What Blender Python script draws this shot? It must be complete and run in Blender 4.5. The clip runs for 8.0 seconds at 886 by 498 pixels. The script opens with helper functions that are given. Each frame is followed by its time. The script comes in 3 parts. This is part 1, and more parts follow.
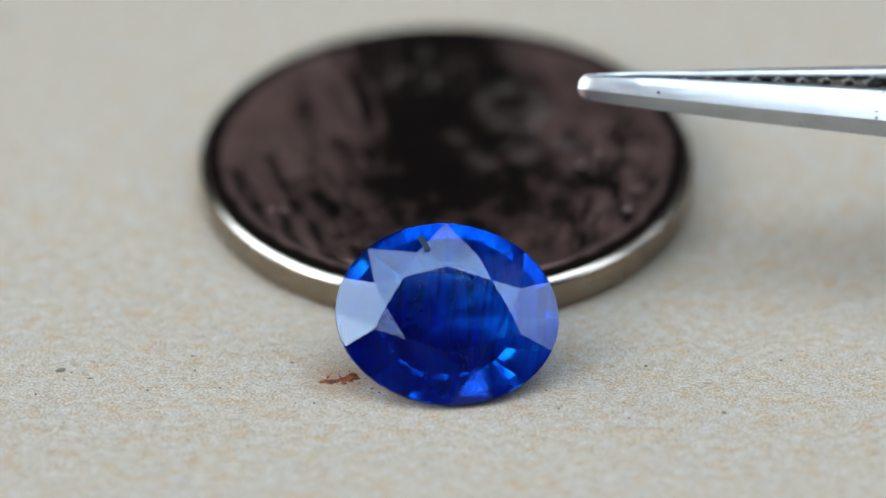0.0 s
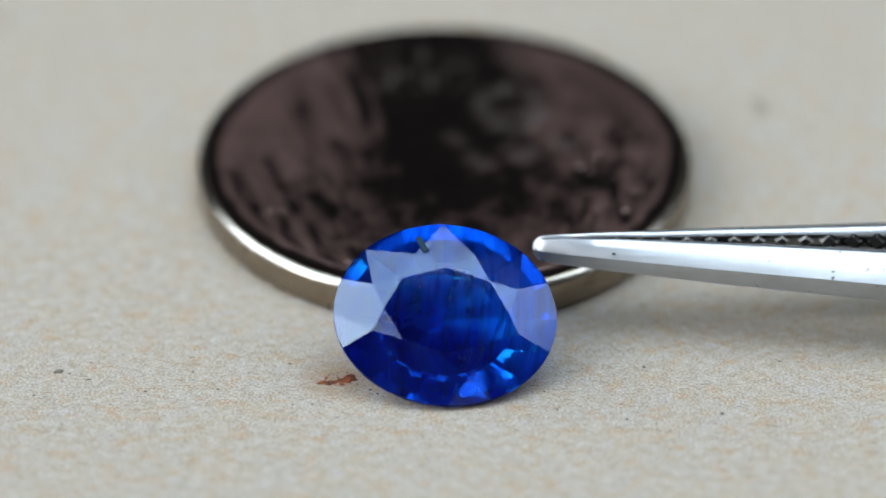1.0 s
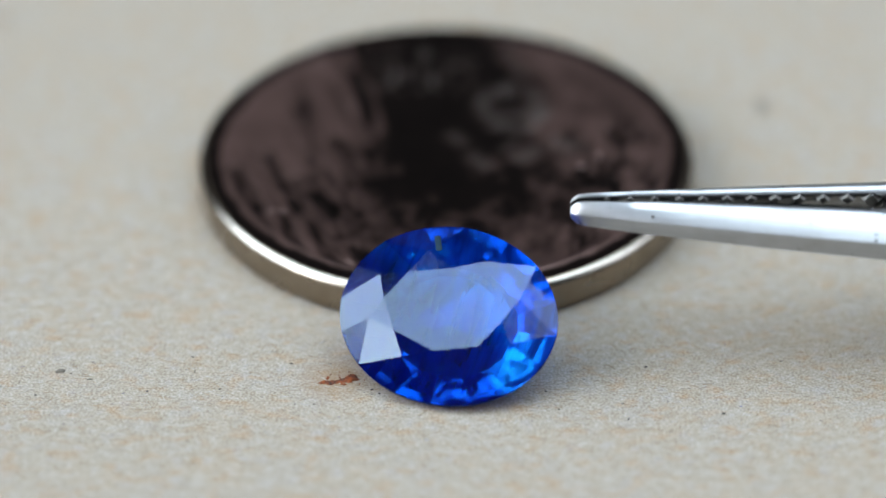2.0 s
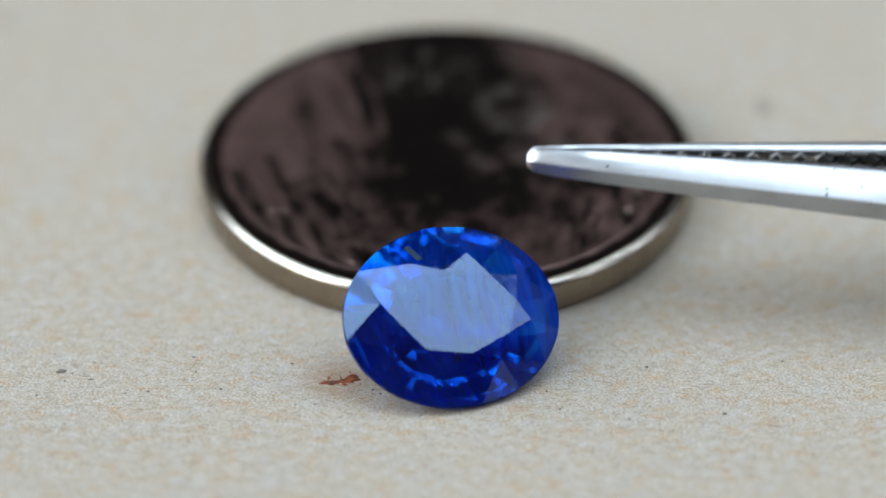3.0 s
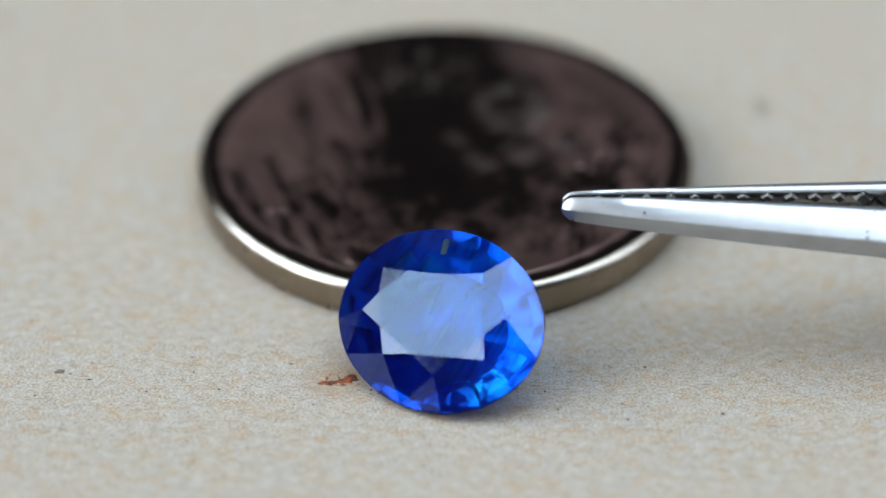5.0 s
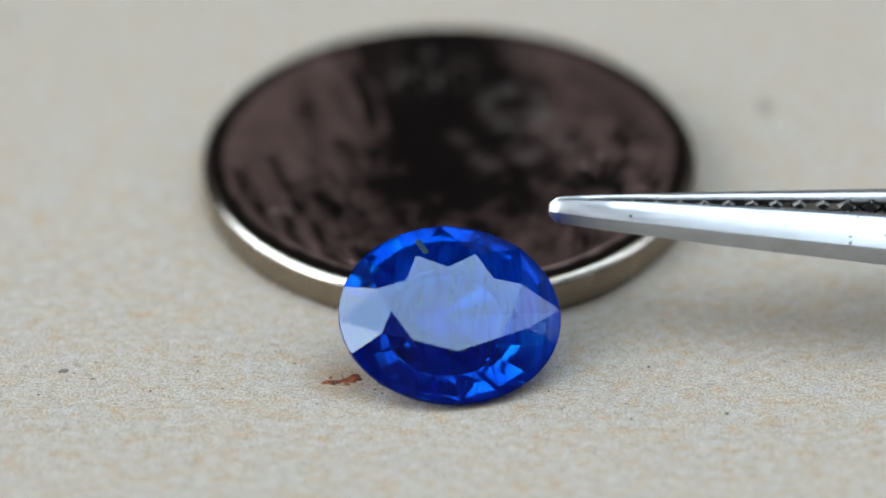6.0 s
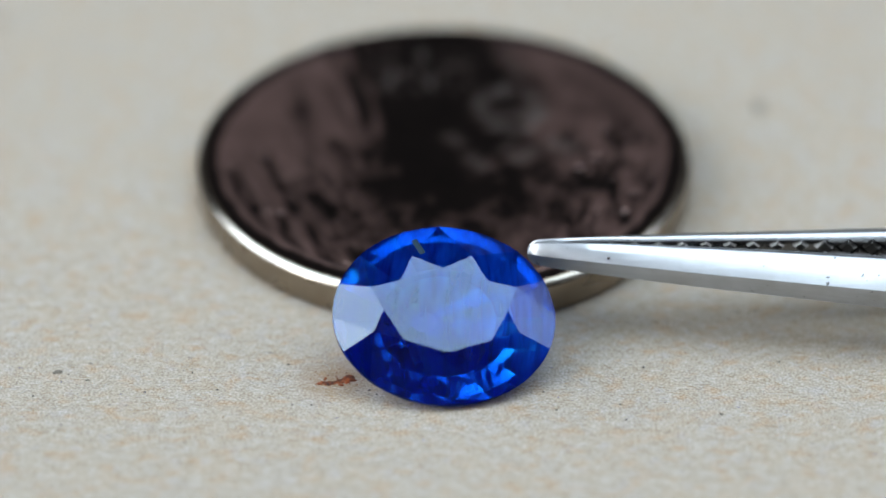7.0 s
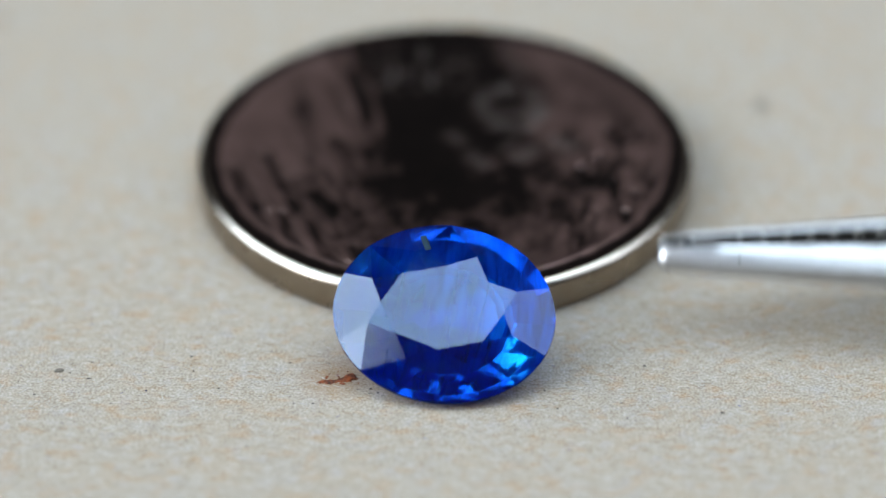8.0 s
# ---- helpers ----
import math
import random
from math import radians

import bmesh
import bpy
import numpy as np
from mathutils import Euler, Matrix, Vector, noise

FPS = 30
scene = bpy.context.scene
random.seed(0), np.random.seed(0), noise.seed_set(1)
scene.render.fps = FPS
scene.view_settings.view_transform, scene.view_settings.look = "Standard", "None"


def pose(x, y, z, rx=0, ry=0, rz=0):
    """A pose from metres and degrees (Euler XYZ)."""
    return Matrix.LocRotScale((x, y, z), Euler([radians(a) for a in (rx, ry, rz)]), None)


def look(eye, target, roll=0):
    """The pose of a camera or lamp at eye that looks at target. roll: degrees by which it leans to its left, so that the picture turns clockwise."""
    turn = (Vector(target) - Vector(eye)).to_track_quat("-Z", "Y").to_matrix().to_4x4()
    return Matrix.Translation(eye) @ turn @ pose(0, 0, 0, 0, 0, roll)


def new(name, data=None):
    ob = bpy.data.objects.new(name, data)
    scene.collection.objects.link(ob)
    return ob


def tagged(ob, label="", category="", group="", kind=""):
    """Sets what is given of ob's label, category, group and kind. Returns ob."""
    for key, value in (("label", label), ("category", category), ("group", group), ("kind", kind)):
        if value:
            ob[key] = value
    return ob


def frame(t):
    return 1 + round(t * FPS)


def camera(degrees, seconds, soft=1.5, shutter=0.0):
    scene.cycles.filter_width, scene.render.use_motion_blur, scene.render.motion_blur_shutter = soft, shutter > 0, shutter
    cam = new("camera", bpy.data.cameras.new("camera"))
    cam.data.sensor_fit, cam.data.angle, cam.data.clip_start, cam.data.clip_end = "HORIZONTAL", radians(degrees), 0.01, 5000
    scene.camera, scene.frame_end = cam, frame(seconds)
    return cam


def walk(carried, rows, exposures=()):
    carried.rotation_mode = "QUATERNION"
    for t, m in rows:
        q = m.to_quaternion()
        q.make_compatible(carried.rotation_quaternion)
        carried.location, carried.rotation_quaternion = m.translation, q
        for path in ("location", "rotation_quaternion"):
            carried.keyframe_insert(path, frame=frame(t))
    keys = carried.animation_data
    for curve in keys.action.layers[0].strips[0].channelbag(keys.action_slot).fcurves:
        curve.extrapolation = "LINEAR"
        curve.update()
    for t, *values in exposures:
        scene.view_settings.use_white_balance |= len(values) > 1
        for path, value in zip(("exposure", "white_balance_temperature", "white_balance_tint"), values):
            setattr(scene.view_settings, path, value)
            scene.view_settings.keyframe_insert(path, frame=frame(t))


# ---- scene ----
EYE = (0.0, -0.154103, 0.108754)
cam = camera(11.5, 8.0, soft=1.5, shutter=0.25)
cam.data.dof.use_dof = True
cam.data.dof.focus_distance = 0.1838
cam.data.dof.aperture_fstop = 17.0
cam.data.dof.aperture_blades = 7

# A macro lens on a stand: it only sways by a hair.
walk(cam, [
    (0.0, look(EYE, (-0.000086, -0.000027, 0.002960))),
    (0.5, look(EYE, (-0.000036, -0.000011, 0.002984))),
    (1.0, look(EYE, (0.000000, 0.000000, 0.003000))),
    (1.5, look(EYE, (0.000000, 0.000004, 0.003006))),
    (1.7, look(EYE, (-0.000012, 0.000000, 0.003000))),
    (2.2, look(EYE, (-0.000120, -0.000004, 0.002994))),
    (2.8, look(EYE, (-0.000168, 0.000000, 0.003000))),
    (3.0, look(EYE, (-0.000120, 0.000000, 0.003000))),
    (3.5, look(EYE, (-0.000036, 0.000000, 0.003000))),
    (4.0, look(EYE, (0.000000, 0.000007, 0.003010))),
    (4.7, look(EYE, (0.000000, 0.000007, 0.003010))),
    (5.2, look(EYE, (-0.000096, 0.000000, 0.003000))),
    (5.8, look(EYE, (-0.000209, -0.000007, 0.002990))),
    (6.0, look(EYE, (-0.000204, -0.000007, 0.002990))),
    (6.5, look(EYE, (0.000000, 0.000000, 0.003000))),
    (7.0, look(EYE, (0.000036, 0.000014, 0.003020))),
    (7.5, look(EYE, (-0.000024, -0.000007, 0.002990))),
    (8.0, look(EYE, (-0.000024, -0.000020, 0.002970))),
])

# ---------------------------------------------------------------- light
world = bpy.data.worlds.new("sky")
world.use_nodes = True
scene.world = world
sky = world.node_tree.nodes.new("ShaderNodeTexSky")
sky.sky_type = "NISHITA"
sky.sun_disc = False
sky.sun_elevation, sky.sun_rotation = radians(50), radians(-90)
world.node_tree.links.new(sky.outputs[0], world.node_tree.nodes["Background"].inputs[0])
world.node_tree.nodes["Background"].inputs[1].default_value = 0.1
scene.view_settings.exposure = 0.08


def window_light(name, m, wide, high, radiance, colour):
    """Daylight that enters by one opening."""
    data = bpy.data.lights.new(name, "AREA")
    data.shape, data.size, data.size_y = "RECTANGLE", wide, high
    data.energy = radiance * math.pi * wide * high
    data.color = colour
    ob = new(name, data)
    ob.matrix_world = m
    return ob


# openings out of view, sized by which facets of the gem should catch light
LEFT_WIN = (-0.91, 0.68, 0.22, 1.96)     # y from, y to, z from, z to, in the wall at x = -1.1
TRANSOM, MULLION, UPPER_END = 1.25, -0.35, 0.45     # the upper light ends sooner than the lower ones
RIGHT_WIN = (-0.8, 0.62, 0.55, 1.97)      # the same, in the wall at x = 1.6
SOUTH_WIN = (-1.0, -0.42, 1.55, 1.985)    # x from, x to, z from, z to, high in the wall behind the camera
# unseen skylight, its panes stepped to light chosen gem facets: x from, x to, y from, y to
SKYLIGHTS = ((-0.80, -0.60, -0.66, 0.72), (-0.60, -0.12, -0.66, 0.55), (-0.12, 0.9, -0.66, 0.88), (0.9, 1.54, -0.66, 0.84), (1.0, 1.5, -1.13, -0.66), (-1.06, -0.80, -0.66, 0.10))
X0, X1, Y0, Y1, Z0, Z1 = -1.1, 1.6, -1.38, 1.5, -0.74, 2.0

# the west window: two lower lights, and a smaller upper one that sees only high blue sky
for name, y0, y1, z0, z1, strength, tint in (
        ("lower_window_light", LEFT_WIN[0], MULLION, LEFT_WIN[2], TRANSOM, 7.6, (1.0, 0.995, 0.97)),
        ("lower_window_light", MULLION, LEFT_WIN[1], LEFT_WIN[2], TRANSOM, 5.2, (0.88, 0.96, 1.0)),
        ("upper_window_light", LEFT_WIN[0], UPPER_END, TRANSOM, LEFT_WIN[3], 4.7, (0.70, 0.89, 1.0))):
    window_light(name, pose(X0 - 0.04, (y0 + y1) / 2, (z0 + z1) / 2, 0, -90, 0), z1 - z0, y1 - y0, strength, tint)
window_light("right_window_light", pose(X1 + 0.04, sum(RIGHT_WIN[:2]) / 2, sum(RIGHT_WIN[2:]) / 2, 0, 90, 0),
             RIGHT_WIN[3] - RIGHT_WIN[2], RIGHT_WIN[1] - RIGHT_WIN[0], 2.3, (0.93, 0.96, 1.0))
window_light("south_window_light", pose(sum(SOUTH_WIN[:2]) / 2, Y0 - 0.04, sum(SOUTH_WIN[2:]) / 2, 90, 0, 0),
             SOUTH_WIN[1] - SOUTH_WIN[0], SOUTH_WIN[3] - SOUTH_WIN[2], 6.5, (0.93, 0.96, 1.0))
for x0, x1, y0, y1 in SKYLIGHTS:
    window_light("skylight_light", pose((x0 + x1) / 2, (y0 + y1) / 2, Z1 + 0.04), x1 - x0, y1 - y0, 4.3, (0.79, 0.92, 1.0))


# ---------------------------------------------------------------- materials
def material(name):
    m = bpy.data.materials.new(name)
    m.use_nodes = True
    return m, m.node_tree.nodes, m.node_tree.links, m.node_tree.nodes["Principled BSDF"]


def add(nodes, kind, **values):
    n = nodes.new(kind)
    for key, v in values.items():
        n.inputs[key.replace("_", " ")].default_value = v
    return n


def ramp(nodes, links, source, stops):
    n = nodes.new("ShaderNodeValToRGB")
    el = n.color_ramp.elements
    while len(el) < len(stops):
        el.new(0.5)
    for e, (at, colour) in zip(el, stops):
        e.position, e.color = at, (*colour, 1.0)
    links.new(source, n.inputs[0])
    return n.outputs[0]


def mix(nodes, links, factor, a, b, blend="MIX"):
    n = nodes.new("ShaderNodeMix")
    n.data_type, n.blend_type = "RGBA", blend
    for socket, v in ((n.inputs[0], factor), (n.inputs[6], a), (n.inputs[7], b)):
        if hasattr(v, "links"):
            links.new(v, socket)
        else:
            socket.default_value = v if isinstance(v, float) else (*v, 1.0)
    return n.outputs[2]


def plain(name, colour, rough=0.6, metal=0.0, grain=400.0, amount=0.12, bump=0.0):
    """A surface with a fine mottling of its colour."""
    m, nodes, links, b = material(name)
    co = nodes.new("ShaderNodeTexCoord").outputs["Object"]
    no = add(nodes, "ShaderNodeTexNoise", Scale=grain, Detail=5.0)
    links.new(co, no.inputs["Vector"])
    lo = tuple(c * (1 - amount) for c in colour)
    hi = tuple(min(1, c * (1 + amount)) for c in colour)
    links.new(ramp(nodes, links, no.outputs[0], [(0.3, lo), (0.7, hi)]), b.inputs["Base Color"])
    b.inputs["Roughness"].default_value = rough
    b.inputs["Metallic"].default_value = metal
    if bump:
        bp = add(nodes, "ShaderNodeBump", Strength=0.4, Distance=bump)
        links.new(no.outputs[0], bp.inputs["Height"])
        links.new(bp.outputs[0], b.inputs["Normal"])
    return m


def paper_material():
    """Grey-beige recycled card: pale pulp, tan and grey fibres, dark flecks."""
    m, nodes, links, b = material("recycled_card")
    co = nodes.new("ShaderNodeTexCoord").outputs["Object"]

    def noise_at(scale, detail=4.0, distortion=0.0, stretch=None):
        no = add(nodes, "ShaderNodeTexNoise", Scale=scale, Detail=detail, Distortion=distortion)
        src = co
        if stretch:
            mp = nodes.new("ShaderNodeMapping")
            mp.inputs["Scale"].default_value = stretch
            mp.inputs["Rotation"].default_value = (0, 0, radians(8))
            links.new(co, mp.inputs[0])
            src = mp.outputs[0]
        links.new(src, no.inputs["Vector"])
        return no.outputs[0]

    broad = noise_at(70.0, 4.0)
    col = ramp(nodes, links, broad, [(0.3, (0.282, 0.247, 0.202)), (0.7, (0.306, 0.272, 0.230))])
    cloud = noise_at(480.0, 6.0, 0.3)
    col = mix(nodes, links, 0.6, col, ramp(nodes, links, cloud, [(0.34, (0.325, 0.240, 0.155)), (0.5, (0.290, 0.256, 0.210)), (0.66, (0.284, 0.270, 0.268))]))
    pulp = noise_at(2600.0, 9.0, 0.0, (0.7, 1.0, 1.0))
    col = mix(nodes, links, 0.5, col, ramp(nodes, links, pulp, [(0.34, (0.185, 0.150, 0.105)), (0.5, (0.290, 0.258, 0.212)), (0.66, (0.39, 0.375, 0.36))]))
    tan = noise_at(1500.0, 8.0, 0.2, (0.6, 1.0, 1.0))
    col = mix(nodes, links, ramp(nodes, links, tan, [(0.52, (0, 0, 0)), (0.68, (0.72, 0.72, 0.72))]), col, (0.30, 0.175, 0.078))
    blue = noise_at(1250.0, 6.0, 0.0)
    col = mix(nodes, links, ramp(nodes, links, blue, [(0.56, (0, 0, 0)), (0.70, (0.5, 0.5, 0.5))]), col, (0.29, 0.285, 0.31))
    fine = noise_at(9000.0, 3.0, 0.0)
    col = mix(nodes, links, 0.45, col, ramp(nodes, links, fine, [(0.36, (0.15, 0.128, 0.10)), (0.5, (0.29, 0.258, 0.212)), (0.64, (0.43, 0.415, 0.39))]))
    dark = noise_at(6500.0, 3.0, 0.4)
    col = mix(nodes, links, ramp(nodes, links, dark, [(0.65, (0, 0, 0)), (0.74, (0.7, 0.7, 0.7))]), col, (0.065, 0.06, 0.058))
    # a rusty stain round the crumb
    gap = nodes.new("ShaderNodeVectorMath")
    gap.operation = "DISTANCE"
    gap.inputs[1].default_value = (-0.0046, -0.0053, 0.0)
    links.new(co, gap.inputs[0])
    far = nodes.new("ShaderNodeMath")
    far.operation = "MULTIPLY_ADD"
    links.new(tan, far.inputs[0])
    far.inputs[1].default_value = 0.0022
    links.new(gap.outputs["Value"], far.inputs[2])
    reach = nodes.new("ShaderNodeMapRange")
    reach.inputs["From Min"].default_value, reach.inputs["From Max"].default_value = 0.0015, 0.0030
    reach.inputs["To Min"].default_value, reach.inputs["To Max"].default_value = 0.55, 0.0
    links.new(far.outputs[0], reach.inputs["Value"])
    col = mix(nodes, links, reach.outputs[0], col, (0.22, 0.135, 0.068))
    links.new(col, b.inputs["Base Color"])
    b.inputs["Roughness"].default_value = 0.85
    b.inputs["Specular IOR Level"].default_value = 0.25
    bp = add(nodes, "ShaderNodeBump", Strength=0.5, Distance=0.00005)
    links.new(mix(nodes, links, 0.4, noise_at(2200.0, 5.0, 0.6), noise_at(7000.0, 3.0)), bp.inputs["Height"])
    links.new(bp.outputs[0], b.inputs["Normal"])
    return m


def gem_material(name, dark, light, rough, clear):
    """Deep-blue corundum, a little zoned; clear: how far it is free of silk that scatters light."""
    m, nodes, links, b = material(name)
    co = nodes.new("ShaderNodeTexCoord").outputs["Object"]
    zone = add(nodes, "ShaderNodeTexNoise", Scale=420.0, Detail=4.0, Distortion=0.6)
    mp = nodes.new("ShaderNodeMapping")
    mp.inputs["Scale"].default_value = (1.0, 0.4, 0.5)
    links.new(co, mp.inputs[0])
    links.new(mp.outputs[0], zone.inputs["Vector"])
    # paler towards one end: light gathered there in the stone, put into its colour
    lean = nodes.new("ShaderNodeVectorMath")
    lean.operation = "DOT_PRODUCT"
    lean.inputs[1].default_value = (80.0, 140.0, 0.0)
    links.new(co, lean.inputs[0])
    blend = nodes.new("ShaderNodeMath")
    blend.operation = "ADD"
    links.new(zone.outputs[0], blend.inputs[0])
    links.new(lean.outputs["Value"], blend.inputs[1])
    links.new(ramp(nodes, links, blend.outputs[0], [(0.35, dark), (0.55, tuple(a * 0.7 + c * 0.3 for a, c in zip(dark, light))), (0.76, light)]), b.inputs["Base Color"])
    b.inputs["Transmission Weight"].default_value = clear
    if clear < 1:
        # the silk lies in fine parallel streaks
        fine = nodes.new("ShaderNodeMapping")
        fine.inputs["Scale"].default_value = (1.0, 0.12, 0.3)
        fine.inputs["Rotation"].default_value = (0, 0, radians(-35))
        links.new(co, fine.inputs[0])
        silk = add(nodes, "ShaderNodeTexNoise", Scale=2200.0, Detail=4.0, Distortion=0.3)
        links.new(fine.outputs[0], silk.inputs["Vector"])
        links.new(ramp(nodes, links, silk.outputs[0], [(0.38, (clear + 0.14,) * 3), (0.62, (clear - 0.16,) * 3)]), b.inputs["Transmission Weight"])
    b.inputs["Specular Tint"].default_value = (0.56, 0.76, 1.0, 1.0)
    b.inputs["IOR"].default_value = 1.77
    b.inputs["Roughness"].default_value = rough
    return m


def coin_face_material():
    """Brown cupronickel; broad black patches and streaks paint the dark reflections of its relief."""
    m, nodes, links, b = material("brown_coin_face")
    co = nodes.new("ShaderNodeTexCoord").outputs["Object"]

    def noise_at(scale, detail, distortion, stretch, turn):
        mp = nodes.new("ShaderNodeMapping")
        mp.inputs["Scale"].default_value = stretch
        mp.inputs["Rotation"].default_value = (0, 0, radians(turn))
        links.new(co, mp.inputs[0])
        no = add(nodes, "ShaderNodeTexNoise", Scale=scale, Detail=detail, Distortion=distortion)
        links.new(mp.outputs[0], no.inputs["Vector"])
        return no.outputs[0]

    brown = ramp(nodes, links, noise_at(380.0, 5.0, 0.0, (1, 1, 1), 0), [(0.3, (0.34, 0.225, 0.205)), (0.7, (0.50, 0.33, 0.30))])
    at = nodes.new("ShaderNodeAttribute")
    at.attribute_name = "painted_shade"
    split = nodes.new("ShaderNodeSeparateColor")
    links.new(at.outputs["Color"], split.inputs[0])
    # the lumps' bright reflections are put in as grey
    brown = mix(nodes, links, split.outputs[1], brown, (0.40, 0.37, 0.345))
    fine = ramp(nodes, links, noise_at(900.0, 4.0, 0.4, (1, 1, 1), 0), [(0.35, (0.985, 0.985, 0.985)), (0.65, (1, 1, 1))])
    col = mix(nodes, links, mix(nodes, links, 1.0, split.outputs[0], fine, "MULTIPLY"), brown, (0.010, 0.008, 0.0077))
    links.new(col, b.inputs["Base Color"])
    b.inputs["Metallic"].default_value = 1.0
    b.inputs["Roughness"].default_value = 0.29
    return m


def metal_material(name, colour, rough, grain, streak, pits=0.0, dim_sides=False):
    """Ground metal with fine lines along x, a faint tarnish and tiny pits."""
    m, nodes, links, b = material(name)
    co = nodes.new("ShaderNodeTexCoord").outputs["Object"]

    def noise_at(scale, detail, stretch=(1, 1, 1)):
        mp = nodes.new("ShaderNodeMapping")
        mp.inputs["Scale"].default_value = stretch
        links.new(co, mp.inputs[0])
        no = add(nodes, "ShaderNodeTexNoise", Scale=scale, Detail=detail)
        links.new(mp.outputs[0], no.inputs["Vector"])
        return no.outputs[0]

    lines = noise_at(grain, 4.0, streak)
    col = ramp(nodes, links, lines, [(0.3, tuple(c * 0.86 for c in colour)), (0.7, colour)])
    tarnish = noise_at(650.0, 7.0)
    col = mix(nodes, links, ramp(nodes, links, tarnish, [(0.45, (0, 0, 0)), (0.75, (0.6, 0.6, 0.6))]), col, tuple(c * k for c, k in zip(colour, (0.70, 0.67, 0.63))))
    holes = ramp(nodes, links, noise_at(3800.0, 2.0), [(0.70, (0, 0, 0)), (0.76, (pits, pits, pits))])
    col = mix(nodes, links, holes, col, (0.06, 0.055, 0.05))
    if dim_sides:
        # the rim is dimmed at its two sides: dark reflections put into the colour
        xyz = nodes.new("ShaderNodeSeparateXYZ")
        links.new(co, xyz.inputs[0])
        for a, z in ((-0.0086, -0.0104), (0.0098, 0.0108)):
            side = nodes.new("ShaderNodeMapRange")
            side.inputs["From Min"].default_value, side.inputs["From Max"].default_value = a, z
            links.new(xyz.outputs[0], side.inputs["Value"])
            col = mix(nodes, links, side.outputs[0], col, (0.055, 0.048, 0.042))
    links.new(col, b.inputs["Base Color"])
    b.inputs["Metallic"].default_value = 1.0
    links.new(ramp(nodes, links, tarnish, [(0.3, (rough * 0.85,) * 3), (0.7, (rough * 1.2,) * 3)]), b.inputs["Roughness"])
    bp = add(nodes, "ShaderNodeBump", Strength=0.5, Distance=0.00003)
    links.new(mix(nodes, links, 0.35, lines, noise_at(2100.0, 4.0)), bp.inputs["Height"])
    links.new(bp.outputs[0], b.inputs["Normal"])
    return m


PAPER = paper_material()
SAPPHIRE = gem_material("blue_sapphire", (0.0001, 0.013, 0.34), (0.003, 0.28, 1.0), 0.0, 1.0)
SAPPHIRE_BACK = gem_material("blue_sapphire_silk", (0.0001, 0.014, 0.36), (0.005, 0.34, 1.0), 0.05, 0.60)
SAPPHIRE_GIRDLE = plain("ground_sapphire_girdle", (0.008, 0.018, 0.09), 0.75, 0.0, 3000.0, 0.4)
SAPPHIRE_GIRDLE.node_tree.nodes["Principled BSDF"].inputs["Specular IOR Level"].default_value = 0.08
COIN_FACE = coin_face_material()
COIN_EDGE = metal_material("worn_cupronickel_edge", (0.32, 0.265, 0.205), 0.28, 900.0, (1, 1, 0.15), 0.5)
# paler copy of the edge metal: the shoulder's highlight put into its colour
COIN_RIM = metal_material("highlit_cupronickel_rim", (0.55, 0.525, 0.48), 0.22, 700.0, (1, 1, 0.3), 0.8, True)
STEEL = metal_material("brushed_steel", (0.50, 0.525, 0.565), 0.33, 2600.0, (0.05, 1, 1), 0.8)
# darker copies of the steel: shade between the closed arms put into their colour
INNER_STEEL = metal_material("shaded_inner_steel", (0.07, 0.07, 0.07), 0.45, 2500.0, (0.1, 1, 1))
HOLLOW_STEEL = metal_material("shaded_hollow_steel", (0.26, 0.265, 0.275), 0.18, 2500.0, (0.1, 1, 1))
TEETH = metal_material("dull_cut_steel", (0.36, 0.36, 0.355), 0.30, 2500.0, (1, 1, 1))
INCLUSION = plain("grey_crystal", (0.018, 0.035, 0.055), 1.0, 0.0, 4000.0)
INCLUSION.node_tree.nodes["Principled BSDF"].inputs["Specular IOR Level"].default_value = 0.0
RUST = plain("rust_brown_crumb", (0.125, 0.028, 0.004), 0.7, 0.0, 4000.0, 0.95, 0.00003)
DARK_FLECK = plain("dark_fleck", (0.035, 0.032, 0.03), 0.7, 0.0, 3000.0, 0.3)
RUST_PIT = plain("dark_rust", (0.045, 0.026, 0.02), 0.8, 0.0, 5000.0, 0.5)
GREY_HUSK = plain("grey_husk", (0.12, 0.105, 0.088), 0.6, 0.0, 3000.0, 0.35)
WALL_DARK = plain("dark_brown_wall", (0.086, 0.071, 0.068), 0.8, 0.0, 3.0)
WALL_GREY = plain("grey_plaster", (0.04, 0.037, 0.036), 0.85, 0.0, 4.0)
CEILING_DARK = plain("dark_stained_boards", (0.026, 0.021, 0.021), 0.8, 0.0, 3.0)
TABLE_WOOD = plain("table_wood", (0.22, 0.14, 0.08), 0.5, 0.0, 20.0, 0.3)
FLOOR_MAT = plain("dark_floor", (0.12, 0.10, 0.09), 0.6, 0.0, 8.0, 0.2)


# ---------------------------------------------------------------- building helpers
def mesh_object(name, bm, mat, parent=None, smooth=None):
    me = bpy.data.meshes.new(name)
    bm.normal_update()
    bm.to_mesh(me)
    bm.free()
    me.materials.append(mat)
    if smooth is not None:
        me.polygons.foreach_set("use_smooth", [True] * len(me.polygons))
        me.set_sharp_from_angle(angle=radians(smooth))
    ob = new(name, me)
    if parent is not None:
        ob.parent = parent
    return ob


def part(name, bm, mat, parent, label="", smooth=None):
    return tagged(mesh_object(name, bm, mat, parent, smooth), label)


